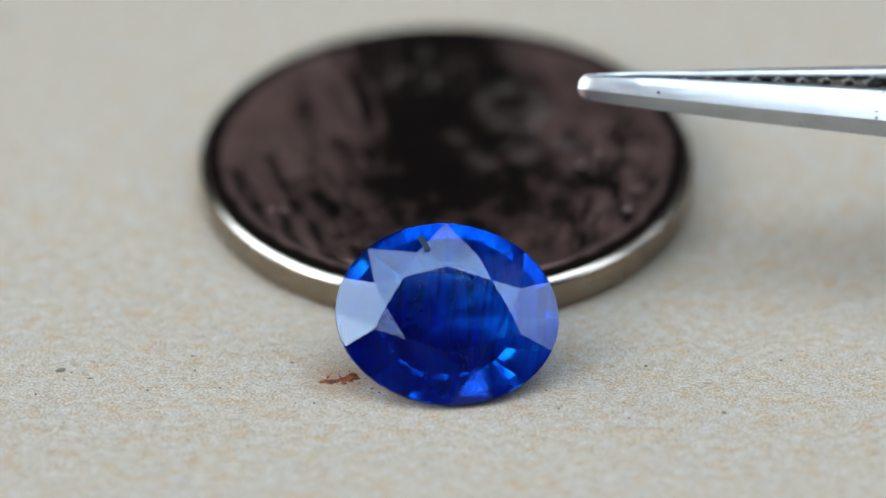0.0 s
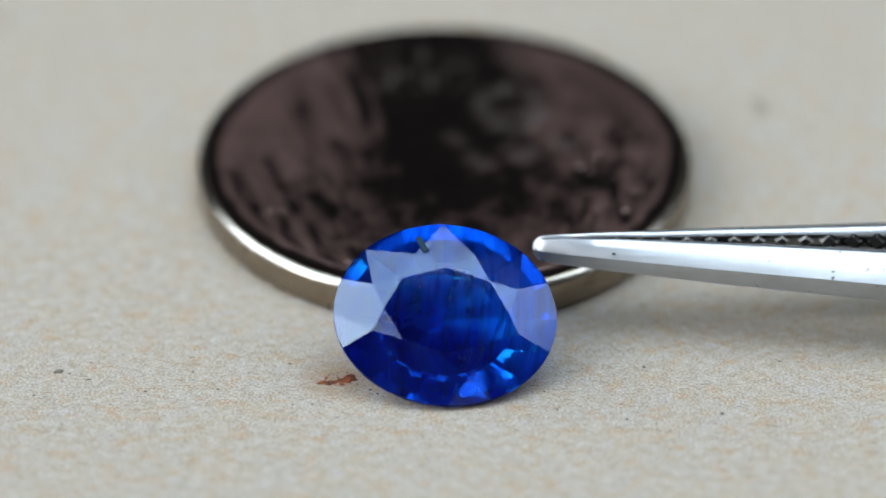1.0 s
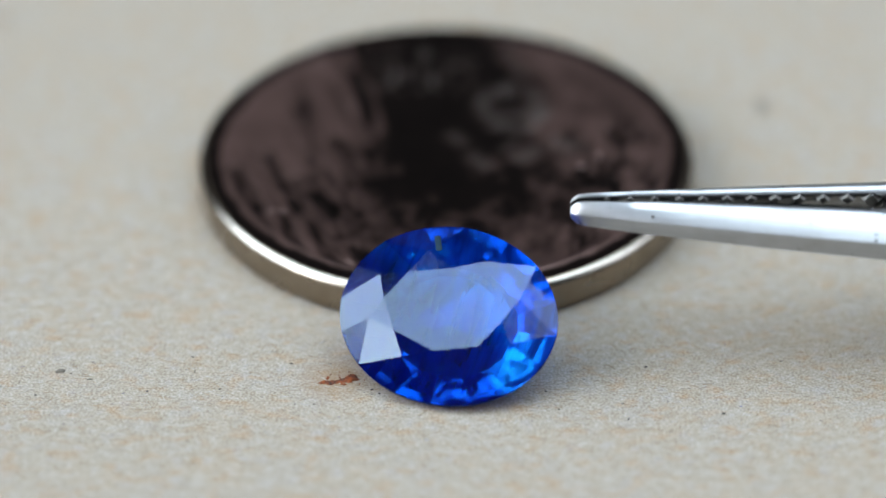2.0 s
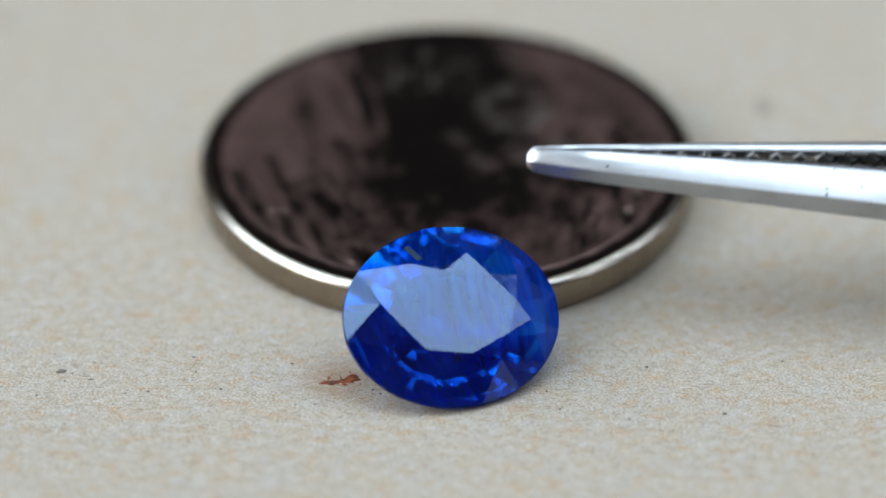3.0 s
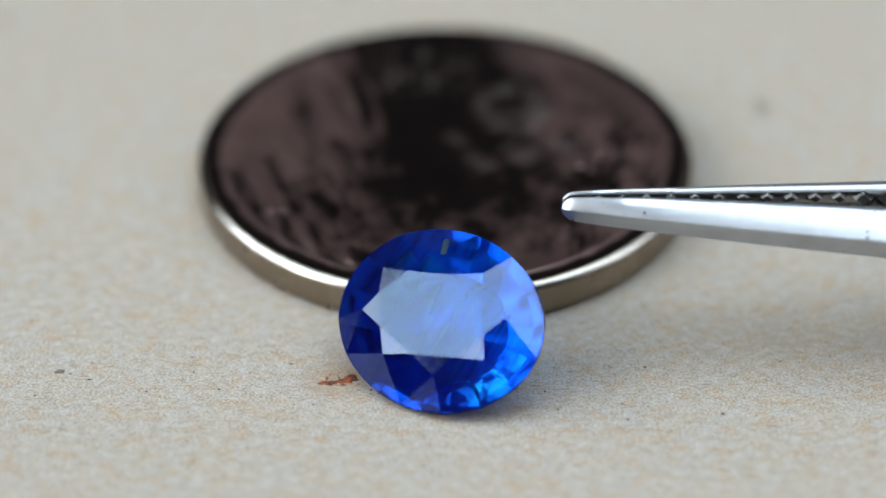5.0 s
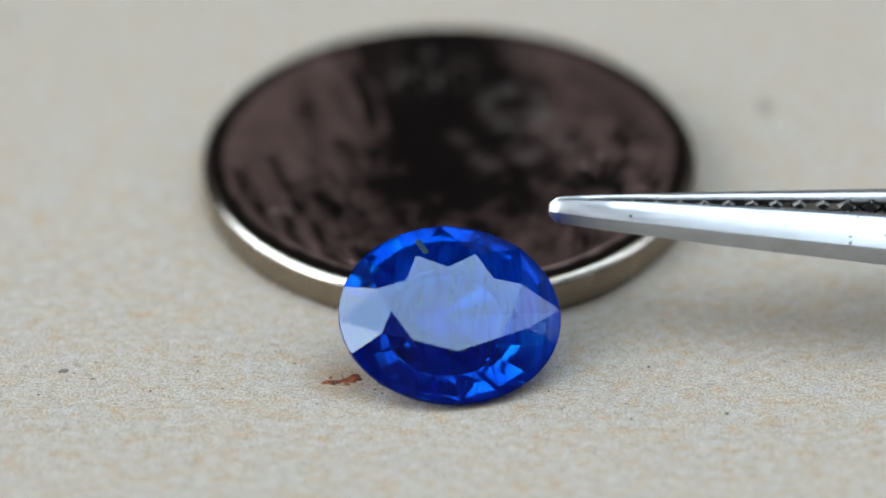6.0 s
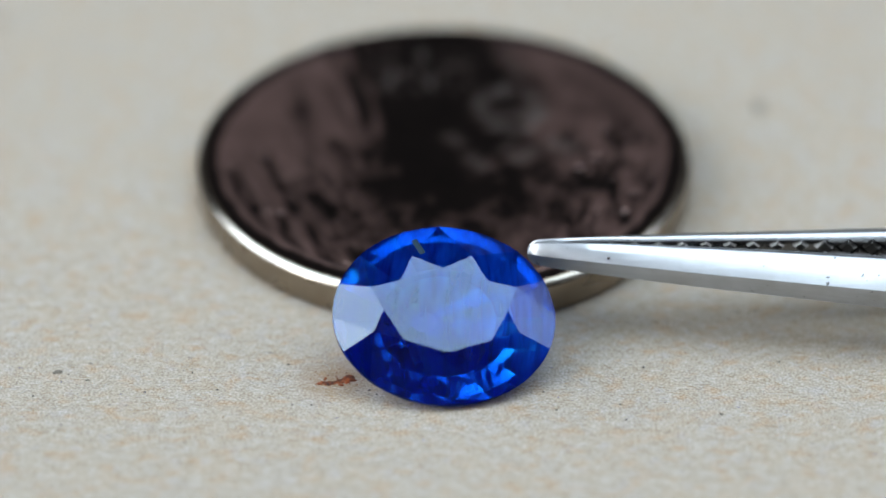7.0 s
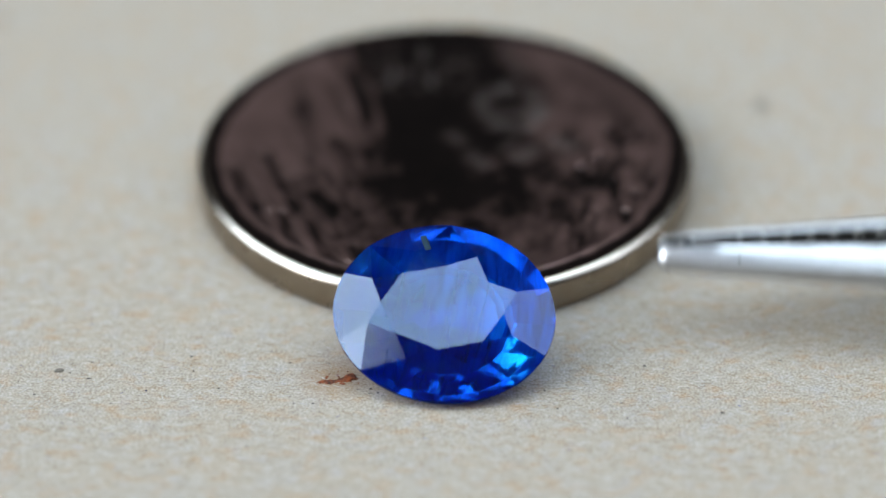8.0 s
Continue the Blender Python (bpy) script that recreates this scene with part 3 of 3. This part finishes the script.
def build_arm(side, tweezers):
    """One arm, from its tip to the hinge. side: +1 the one that lies behind, -1 the one before it."""
    bm = bmesh.new()
    rows = []
    for x in STATIONS:
        w, t, g = lerp_table(x, WIDE), lerp_table(x, THICK), lerp_table(x, GAP)
        if x < 0.3:
            w *= (0.45 + 0.55 * math.sqrt(x / 0.3))
        ring = []
        for py, pz in PROFILE:
            ring.append((side * (g + py * t), pz * w))
        # inner face: a long hollow near the tip
        hollow = max(0.0, 1 - ((x - 7.0) / 5.6) ** 2) ** 0.5 * 0.42
        for pz, k in ((-0.30, 0.15), (-0.14, 0.8), (0.0, 1.0), (0.14, 0.8), (0.30, 0.15)):
            ring.append((side * (g + hollow * k * min(1, t)), pz * w))
        rows.append([bm.verts.new(((x * 1e-3 - HINGE), y * 1e-3, z * 1e-3)) for y, z in ring])
    n = len(rows[0])

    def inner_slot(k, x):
        """0 outside, 1 on the cut inner face, in painted shade, 2 in its dimmed polished hollow."""
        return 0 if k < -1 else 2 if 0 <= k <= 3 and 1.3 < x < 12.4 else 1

    for a, b in zip(rows, rows[1:]):
        for k in range(n):
            q = (a[k], b[k], b[(k + 1) % n], a[(k + 1) % n])
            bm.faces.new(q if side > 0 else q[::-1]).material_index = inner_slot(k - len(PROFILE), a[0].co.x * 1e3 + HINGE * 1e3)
    bm.faces.new(rows[0] if side > 0 else rows[0][::-1])
    bm.faces.new(rows[-1][::-1] if side > 0 else rows[-1])
    bmesh.ops.recalc_face_normals(bm, faces=bm.faces[:])
    arm = part("arm", bm, STEEL, tweezers, "ground steel arm with a fine pointed tip", smooth=29)
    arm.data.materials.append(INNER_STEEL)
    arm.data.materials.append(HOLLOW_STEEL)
    arm.location = (HINGE, 0, 0)
    # cut diamonds on the inner face, in a net of two slanting lines
    pitch = 1.0
    for i in range(2, 50):
        for j in range(-9, 10):
            x, z = i * pitch / 2, j * pitch / 2
            w, g = lerp_table(x, WIDE), lerp_table(x, GAP)
            if (i + j) % 2 or abs(z) > w / 2 + 0.1:
                continue
            edge = 1.0 < x < 12.2
            if edge:
                # beside the hollow only the two margins are cut
                if i % 2 == 0 or abs(j) != 1:
                    continue
                grow = 0.10 + 0.015 * x
                z = 0.40 * w - 0.9 * grow if j > 0 else 0.9 * grow - w / 2
                size, squat, high = 0.14 + 0.02 * x, grow / (0.14 + 0.02 * x), 0.04 + 0.012 * x
            else:
                size, squat, high = 0.45 * min(1.0, 0.35 + x / 9), 1.0, 0.20 * min(1.0, 0.10 + x / 13)
            bm = bmesh.new()
            base, tip = [], []
            for a in range(4):
                ca, sa = math.cos(a * math.pi / 2), math.sin(a * math.pi / 2)
                for ring, k, y in ((base, 1.0, g + 0.03), (tip, 0.68, g - high)):
                    zz = max(-w / 2 + 0.01, min(0.40 * w, z + sa * size * squat * k))
                    ring.append(bm.verts.new(((x + ca * size * k) * 1e-3 - HINGE, side * y * 1e-3, zz * 1e-3)))
            for a in range(4):
                bm.faces.new((base[a], base[(a + 1) % 4], tip[(a + 1) % 4], tip[a]))
            bm.faces.new(tip)
            bm.faces.new(base)
            bmesh.ops.recalc_face_normals(bm, faces=bm.faces[:])
            part("tooth", bm, TEETH, arm)
    if side < 0:
        # a rust pit on the slanting flat
        w, t, g = lerp_table(3.4, WIDE), lerp_table(3.4, THICK), lerp_table(3.4, GAP)
        bm = bmesh.new()
        bmesh.ops.create_icosphere(bm, subdivisions=2, radius=1.0)
        for v in bm.verts:
            v.co *= 1 + 0.35 * noise.noise(v.co * 1.7)
            v.co = Vector((3.4 + 0.085 * v.co.x, side * (g + 0.80 * t + 0.07 * v.co.y), 0.245 * w + 0.045 * v.co.z)) * 1e-3 - Vector((HINGE, 0, 0))
        part("rust_pit", bm, RUST_PIT, arm, "small dark rust pit")
    return arm


def build_tweezers():
    t = tagged(new("tweezers"), "fine-pointed steel tweezers with diamond-cut inner faces", "tweezers")
    return t, build_arm(1, t), build_arm(-1, t)


tweezers, arm_behind, arm_before = build_tweezers()


# ---------------------------------------------------------------- crumbs and flecks on the card
def blob(bm, x, y, rx, ry, turn, high, seed, lumps=0.3, steps=18):
    """A low uneven crumb that lies on the card; millimetres."""
    rim, brow = [], []
    for k in range(steps):
        a = 2 * math.pi * k / steps
        f = 1 + lumps * noise.noise(Vector((1.6 * math.cos(a), 1.6 * math.sin(a), seed)))
        for ring, s, z in ((rim, 1.0, 0.0), (brow, 0.7, high)):
            px, py = rx * f * s * math.cos(a), ry * f * s * math.sin(a)
            c, d = math.cos(radians(turn)), math.sin(radians(turn))
            ring.append(bm.verts.new(((x + px * c - py * d) * 1e-3, (y + px * d + py * c) * 1e-3, z * 1e-3)))
    for k in range(steps):
        bm.faces.new((rim[k], rim[(k + 1) % steps], brow[(k + 1) % steps], brow[k]))
    bm.faces.new(brow)


def build_rust_crumb():
    bm = bmesh.new()
    for i, (x, y, rx, ry, turn) in enumerate(((0.45, 0.12, 0.36, 0.16, 14), (0.05, 0.0, 0.34, 0.10, 12), (-0.32, -0.06, 0.26, 0.11, -6), (-0.62, -0.06, 0.2, 0.06, 20),
                                              (-0.45, 0.14, 0.09, 0.05, 60), (0.15, -0.16, 0.13, 0.05, 0))):
        blob(bm, x, y, rx, ry, turn, 0.03 + 0.03 * (i == 0), 3.3 * i, 0.7, 22)
    for k in range(26):
        a, d = random.uniform(0, 6.28), random.gauss(0, 0.45)
        blob(bm, d * 1.1 * math.cos(a), 0.12 + d * 0.6 * math.sin(a), random.uniform(0.02, 0.05), random.uniform(0.015, 0.03), 40 * a, 0.015, 7.7 * k, 0.5, 8)
    ob = tagged(mesh_object("rust_crumb", bm, RUST), "ragged rust-brown crumb stuck to the card", "crumb")
    ob.location = (-0.0044, -0.0054, 0.0)
    ob.scale = (1.12, 1.5, 1.0)


def build_fleck(name, label, x, y, rx, ry, turn, high, mat, seed):
    bm = bmesh.new()
    blob(bm, 0, 0, rx, ry, turn, high, seed)
    ob = tagged(mesh_object(name, bm, mat), label, "fleck", "specks on the card")
    ob.location = (x * 1e-3, y * 1e-3, 0)


def build_fibres(name, label, count, mat, length, width, seed):
    """Loose fibre ends and pulp grains pressed into the card."""
    rng = random.Random(seed)
    bm = bmesh.new()
    for _ in range(count):
        x, y = rng.uniform(-20, 20), rng.uniform(-12, 6)
        a = rng.gauss(0.1, 0.7)
        bend = rng.gauss(0.0, 0.5)
        n = 5
        seg = rng.uniform(*length) / n
        w = width * rng.uniform(0.6, 1.3)
        prev = None
        for k in range(n + 1):
            ww = w * (1 - 0.8 * abs(2 * k / n - 1) ** 2)
            nx, ny = -math.sin(a) * ww / 2, math.cos(a) * ww / 2
            z = 0.006 + 0.012 * math.sin(math.pi * k / n)
            cur = [bm.verts.new(((x + nx) * 1e-3, (y + ny) * 1e-3, 0.0)), bm.verts.new((x * 1e-3, y * 1e-3, z * 1e-3)), bm.verts.new(((x - nx) * 1e-3, (y - ny) * 1e-3, 0.0))]
            if prev:
                bm.faces.new((prev[0], prev[1], cur[1], cur[0]))
                bm.faces.new((prev[1], prev[2], cur[2], cur[1]))
            prev = cur
            x, y, a = x + seg * math.cos(a), y + seg * math.sin(a), a + bend / n
    tagged(mesh_object(name, bm, mat), label, "fibres", kind="stuff")


build_fibres("tan_fibres", "short tan paper fibres in the card surface", 900, plain("tan_fibre", (0.275, 0.195, 0.115), 0.8, 0, 3000.0, 0.3), (0.15, 0.7), 0.016, 3)
build_fibres("pale_fibres", "short pale paper fibres in the card surface", 900, plain("pale_fibre", (0.37, 0.365, 0.355), 0.8, 0, 3000.0, 0.15), (0.12, 0.7), 0.022, 4)
build_fibres("dark_fibres", "tiny dark flecks and fibres in the card surface", 260, plain("grey_fibre", (0.13, 0.125, 0.125), 0.8, 0, 3000.0, 0.4), (0.04, 0.28), 0.02, 5)
build_fibres("blue_fibres", "few tiny blue flecks in the card surface", 40, plain("blue_fibre", (0.06, 0.08, 0.24), 0.8, 0, 3000.0, 0.3), (0.05, 0.22), 0.022, 6)
build_rust_crumb()
build_fleck("smudge", "small soft grey smudge on the card", 14.53, 15.86, 0.34, 0.5, 0, 0.01, GREY_HUSK, 5.0)
# this one stands in for a speck of dirt in the camera
build_fleck("smudge", "small soft grey smudge on the card", -20.69, 23.39, 0.18, 0.45, 20, 0.01, GREY_HUSK, 6.0)
build_fleck("husk", "small grey-brown oval husk lying on the card", -16.13, -4.73, 0.23, 0.13, 15, 0.06, GREY_HUSK, 1.0)
build_fleck("dark_fleck", "tiny dark speck in the card", 8.46, -4.4, 0.07, 0.06, 0, 0.03, DARK_FLECK, 2.0)
for k, (x, y, rx, ry) in enumerate((
        (-15.66, -4.89, 0.05, 0.030), (-14.80, -4.10, 0.07, 0.035), (-14.86, -5.29, 0.12, 0.030), (-12.41, -6.13, 0.06, 0.055), (-9.39, -5.97, 0.06, 0.050),
        (-10.63, -3.71, 0.09, 0.030), (-10.49, -4.73, 0.03, 0.090), (-5.43, -7.03, 0.05, 0.045), (-6.45, -4.16, 0.08, 0.035), (-3.04, -6.01, 0.07, 0.050),
        (-2.73, -6.29, 0.06, 0.040), (11.56, -7.67, 0.09, 0.060), (4.73, -7.39, 0.06, 0.040), (7.40, -7.00, 0.05, 0.040), (7.61, -8.06, 0.05, 0.060),
        (4.22, -6.13, 0.05, 0.040), (14.18, -4.00, 0.07, 0.040), (-17.05, -6.41, 0.07, 0.040))):
    build_fleck("dark_fleck", "tiny dark speck in the card", x, y, rx, ry, 0, 0.02, DARK_FLECK, 10.0 + k)


# ---------------------------------------------------------------- what moves
GEM_ROWS = [
    (0.0, pose(0.000110, -0.004498, 0.002795, 37.03, 4.84, -0.95)),
    (1.1, pose(0.000110, -0.004498, 0.002795, 37.03, 4.84, -0.95)),
    (1.2, pose(0.000027, -0.004620, 0.002793, 37.13, 2.44, -17.66)),
    (1.3, pose(-0.000022, -0.004719, 0.002784, 36.84, 2.60, -28.72)),
    (1.5, pose(-0.000030, -0.004793, 0.002807, 37.55, 2.80, -32.53)),
    (1.7, pose(0.000121, -0.004425, 0.002712, 34.09, 2.12, -19.30)),
    (2.2, pose(0.000121, -0.004425, 0.002712, 34.09, 2.12, -19.30)),
    (2.6, pose(0.000292, -0.004648, 0.002809, 37.66, 2.30, 18.71)),
    (3.5, pose(0.000292, -0.004648, 0.002809, 37.66, 2.30, 18.71)),
    (3.6, pose(0.000169, -0.004456, 0.002725, 34.93, 3.90, 8.85)),
    (3.7, pose(0.000081, -0.004450, 0.002712, 34.15, 5.13, 3.89)),
    (3.8, pose(0.000037, -0.004467, 0.002710, 33.81, 1.95, -10.53)),
    (4.0, pose(-0.000068, -0.004574, 0.002716, 34.85, 1.98, -26.07)),
    (4.2, pose(-0.000180, -0.004833, 0.002772, 36.41, 3.31, -34.20)),
    (4.7, pose(-0.000196, -0.004845, 0.002776, 36.54, 3.37, -35.35)),
    (5.2, pose(-0.000196, -0.004845, 0.002776, 36.54, 3.37, -35.35)),
    (5.7, pose(0.000112, -0.004377, 0.002713, 34.21, 3.78, 5.05)),
    (6.5, pose(0.000131, -0.004414, 0.002712, 34.14, 4.40, 5.05)),
    (7.0, pose(0.000103, -0.004401, 0.002714, 34.41, 4.26, 1.70)),
    (7.2, pose(0.000037, -0.004389, 0.002715, 34.58, 3.25, -7.26)),
    (7.4, pose(0.000014, -0.004343, 0.002708, 33.34, 2.85, -9.15)),
    (8.0, pose(0.000014, -0.004343, 0.002708, 33.34, 2.85, -9.15)),
]

TWEEZER_ROWS = [
    (0.00, pose(0.00565, 0.00390, 0.00868, 0.48, 1.98, -1.36), 0.00),
    (0.10, pose(0.00561, 0.00389, 0.00867, 0.48, 1.98, -1.36), 0.00),
    (0.20, pose(0.00529, 0.00369, 0.00837, 0.48, 1.98, -1.36), 0.00),
    (0.30, pose(0.00505, 0.00291, 0.00777, 0.48, 1.98, -1.36), 0.00),
    (0.40, pose(0.00479, 0.00210, 0.00713, 0.48, 1.89, -1.30), 0.00),
    (0.50, pose(0.00453, 0.00128, 0.00627, 0.48, 1.79, -1.23), 0.00),
    (0.60, pose(0.00429, 0.00046, 0.00544, 0.48, 1.70, -1.17), 0.00),
    (0.70, pose(0.00413, -0.00012, 0.00477, 0.48, 1.65, -1.13), 0.00),
    (0.80, pose(0.00404, -0.00055, 0.00432, 0.48, 1.61, -1.10), 0.00),
    (0.90, pose(0.00393, -0.00082, 0.00393, 0.49, 1.56, -1.07), 0.00),
    (1.00, pose(0.00379, -0.00095, 0.00374, 0.49, 1.51, -1.04), 0.00),
    (1.10, pose(0.00384, -0.00114, 0.00364, 0.49, 1.46, -1.00), 0.00),
    (1.20, pose(0.00395, -0.00164, 0.00344, 0.49, 1.32, -0.91), 0.00),
    (1.30, pose(0.00404, -0.00210, 0.00329, 0.49, 1.18, -0.81), 0.00),
    (1.50, pose(0.00394, -0.00226, 0.00324, 0.49, 1.09, -0.75), 0.00),
    (1.60, pose(0.00399, -0.00147, 0.00369, 0.49, 1.32, -0.91), 0.00),
    (1.70, pose(0.00455, -0.00008, 0.00465, 0.49, 1.42, -0.97), 0.04),
    (1.90, pose(0.00528, -0.00099, 0.00686, 0.49, 1.42, -0.97), 0.08),
    (2.10, pose(0.00494, -0.00426, 0.00651, 0.49, 1.42, -0.97), 0.04),
    (2.30, pose(0.00385, -0.00573, 0.00526, 0.49, 1.18, -0.81), 0.00),
    (2.50, pose(0.00314, -0.00582, 0.00476, 0.49, 0.94, -0.65), 0.00),
    (2.65, pose(0.00337, -0.00531, 0.00498, 0.49, 0.94, -0.65), 0.00),
    (2.80, pose(0.00438, -0.00202, 0.00624, 0.49, 1.42, -0.97), 0.06),
    (2.90, pose(0.00399, 0.00115, 0.00820, 0.46, 2.60, -1.78), 0.00),
    (3.00, pose(0.00340, 0.00085, 0.00706, 0.46, 2.55, -1.75), 0.00),
    (3.10, pose(0.00278, 0.00013, 0.00548, 0.46, 2.55, -1.75), 0.00),
    (3.20, pose(0.00263, -0.00017, 0.00488, 0.46, 2.55, -1.75), 0.00),
    (3.40, pose(0.00291, -0.00060, 0.00425, 0.46, 2.55, -1.75), 0.00),
    (3.50, pose(0.00306, -0.00068, 0.00413, 0.46, 2.55, -1.75), 0.00),
    (3.60, pose(0.00314, -0.00087, 0.00386, 0.47, 2.36, -1.62), 0.00),
    (3.80, pose(0.00332, -0.00133, 0.00372, 0.48, 1.89, -1.30), 0.00),
    (4.00, pose(0.00347, -0.00173, 0.00366, 0.48, 1.65, -1.13), 0.00),
    (4.20, pose(0.00361, -0.00203, 0.00357, 0.49, 1.51, -1.04), 0.00),
    (4.50, pose(0.00370, -0.00201, 0.00361, 0.49, 1.42, -0.97), 0.00),
    (4.60, pose(0.00385, -0.00160, 0.00385, 0.49, 1.42, -0.97), 0.00),
    (4.70, pose(0.00400, -0.00100, 0.00419, 0.49, 1.51, -1.04), 0.00),
    (4.90, pose(0.00471, -0.00125, 0.00648, 0.48, 1.65, -1.13), 0.04),
    (5.10, pose(0.00496, -0.00399, 0.00690, 0.48, 1.65, -1.13), 0.04),
    (5.30, pose(0.00421, -0.00546, 0.00565, 0.49, 1.42, -0.97), 0.00),
    (5.50, pose(0.00336, -0.00588, 0.00503, 0.49, 0.94, -0.65), 0.00),
    (5.70, pose(0.00303, -0.00580, 0.00480, 0.50, 0.71, -0.49), 0.00),
    (5.80, pose(0.00287, -0.00575, 0.00470, 0.50, 0.71, -0.49), 0.00),
    (5.90, pose(0.00381, -0.00293, 0.00580, 0.48, 1.65, -1.13), 0.02),
    (6.00, pose(0.00426, -0.00069, 0.00553, 0.47, 2.12, -1.46), 0.00),
    (6.10, pose(0.00482, 0.00040, 0.00570, 0.47, 2.12, -1.46), 0.00),
    (6.20, pose(0.00396, 0.00060, 0.00565, 0.47, 2.12, -1.46), 0.00),
    (6.30, pose(0.00352, 0.00013, 0.00496, 0.47, 2.08, -1.43), 0.00),
    (6.40, pose(0.00335, -0.00038, 0.00439, 0.48, 2.03, -1.39), 0.00),
    (6.50, pose(0.00336, -0.00065, 0.00417, 0.48, 1.98, -1.36), 0.00),
    (6.60, pose(0.00335, -0.00076, 0.00402, 0.48, 1.98, -1.36), 0.00),
    (6.80, pose(0.00346, -0.00094, 0.00375, 0.48, 1.89, -1.30), 0.00),
    (7.00, pose(0.00361, -0.00111, 0.00368, 0.48, 1.79, -1.23), 0.00),
    (7.10, pose(0.00355, -0.00112, 0.00367, 0.48, 1.79, -1.23), 0.00),
    (7.20, pose(0.00359, -0.00127, 0.00362, 0.48, 1.79, -1.23), 0.00),
    (7.30, pose(0.00372, -0.00114, 0.00381, 0.48, 1.79, -1.23), 0.00),
    (7.40, pose(0.00395, -0.00081, 0.00801, 4.94, 1.42, -2.97), 0.49),
    (7.50, pose(0.00129, 0.00042, 0.01209, 4.95, 0.47, -6.32), 1.39),
    (7.57, pose(-0.00030, -0.00085, 0.00990, 4.96, 0.38, -6.26), 1.80),
    (7.60, pose(-0.00047, -0.00101, 0.00966, 4.96, 0.38, -6.26), 1.80),
    (7.63, pose(-0.00059, -0.00111, 0.00951, 4.96, 0.38, -6.26), 1.80),
    (7.70, pose(-0.00117, -0.00180, 0.00850, 4.96, 0.38, -6.26), 1.79),
    (7.80, pose(0.00356, 0.00120, 0.01094, 4.96, 0.94, -2.65), 0.59),
    (7.90, pose(0.00898, 0.00163, 0.00802, 0.50, -0.00, 0.00), 0.20),
    (8.00, pose(0.00900, -0.00134, 0.00370, 0.50, -0.47, 0.32), 0.12),
]


def motions():
    walk(gemstone, GEM_ROWS)
    walk(tweezers, [(t, m) for t, m, a in TWEEZER_ROWS])
    walk(arm_before, [(t, pose(HINGE, 0, 0, 0, 0, a)) for t, m, a in TWEEZER_ROWS])
    walk(arm_behind, [(t, pose(HINGE, 0, 0, 0, 0, -a)) for t, m, a in TWEEZER_ROWS])


motions()
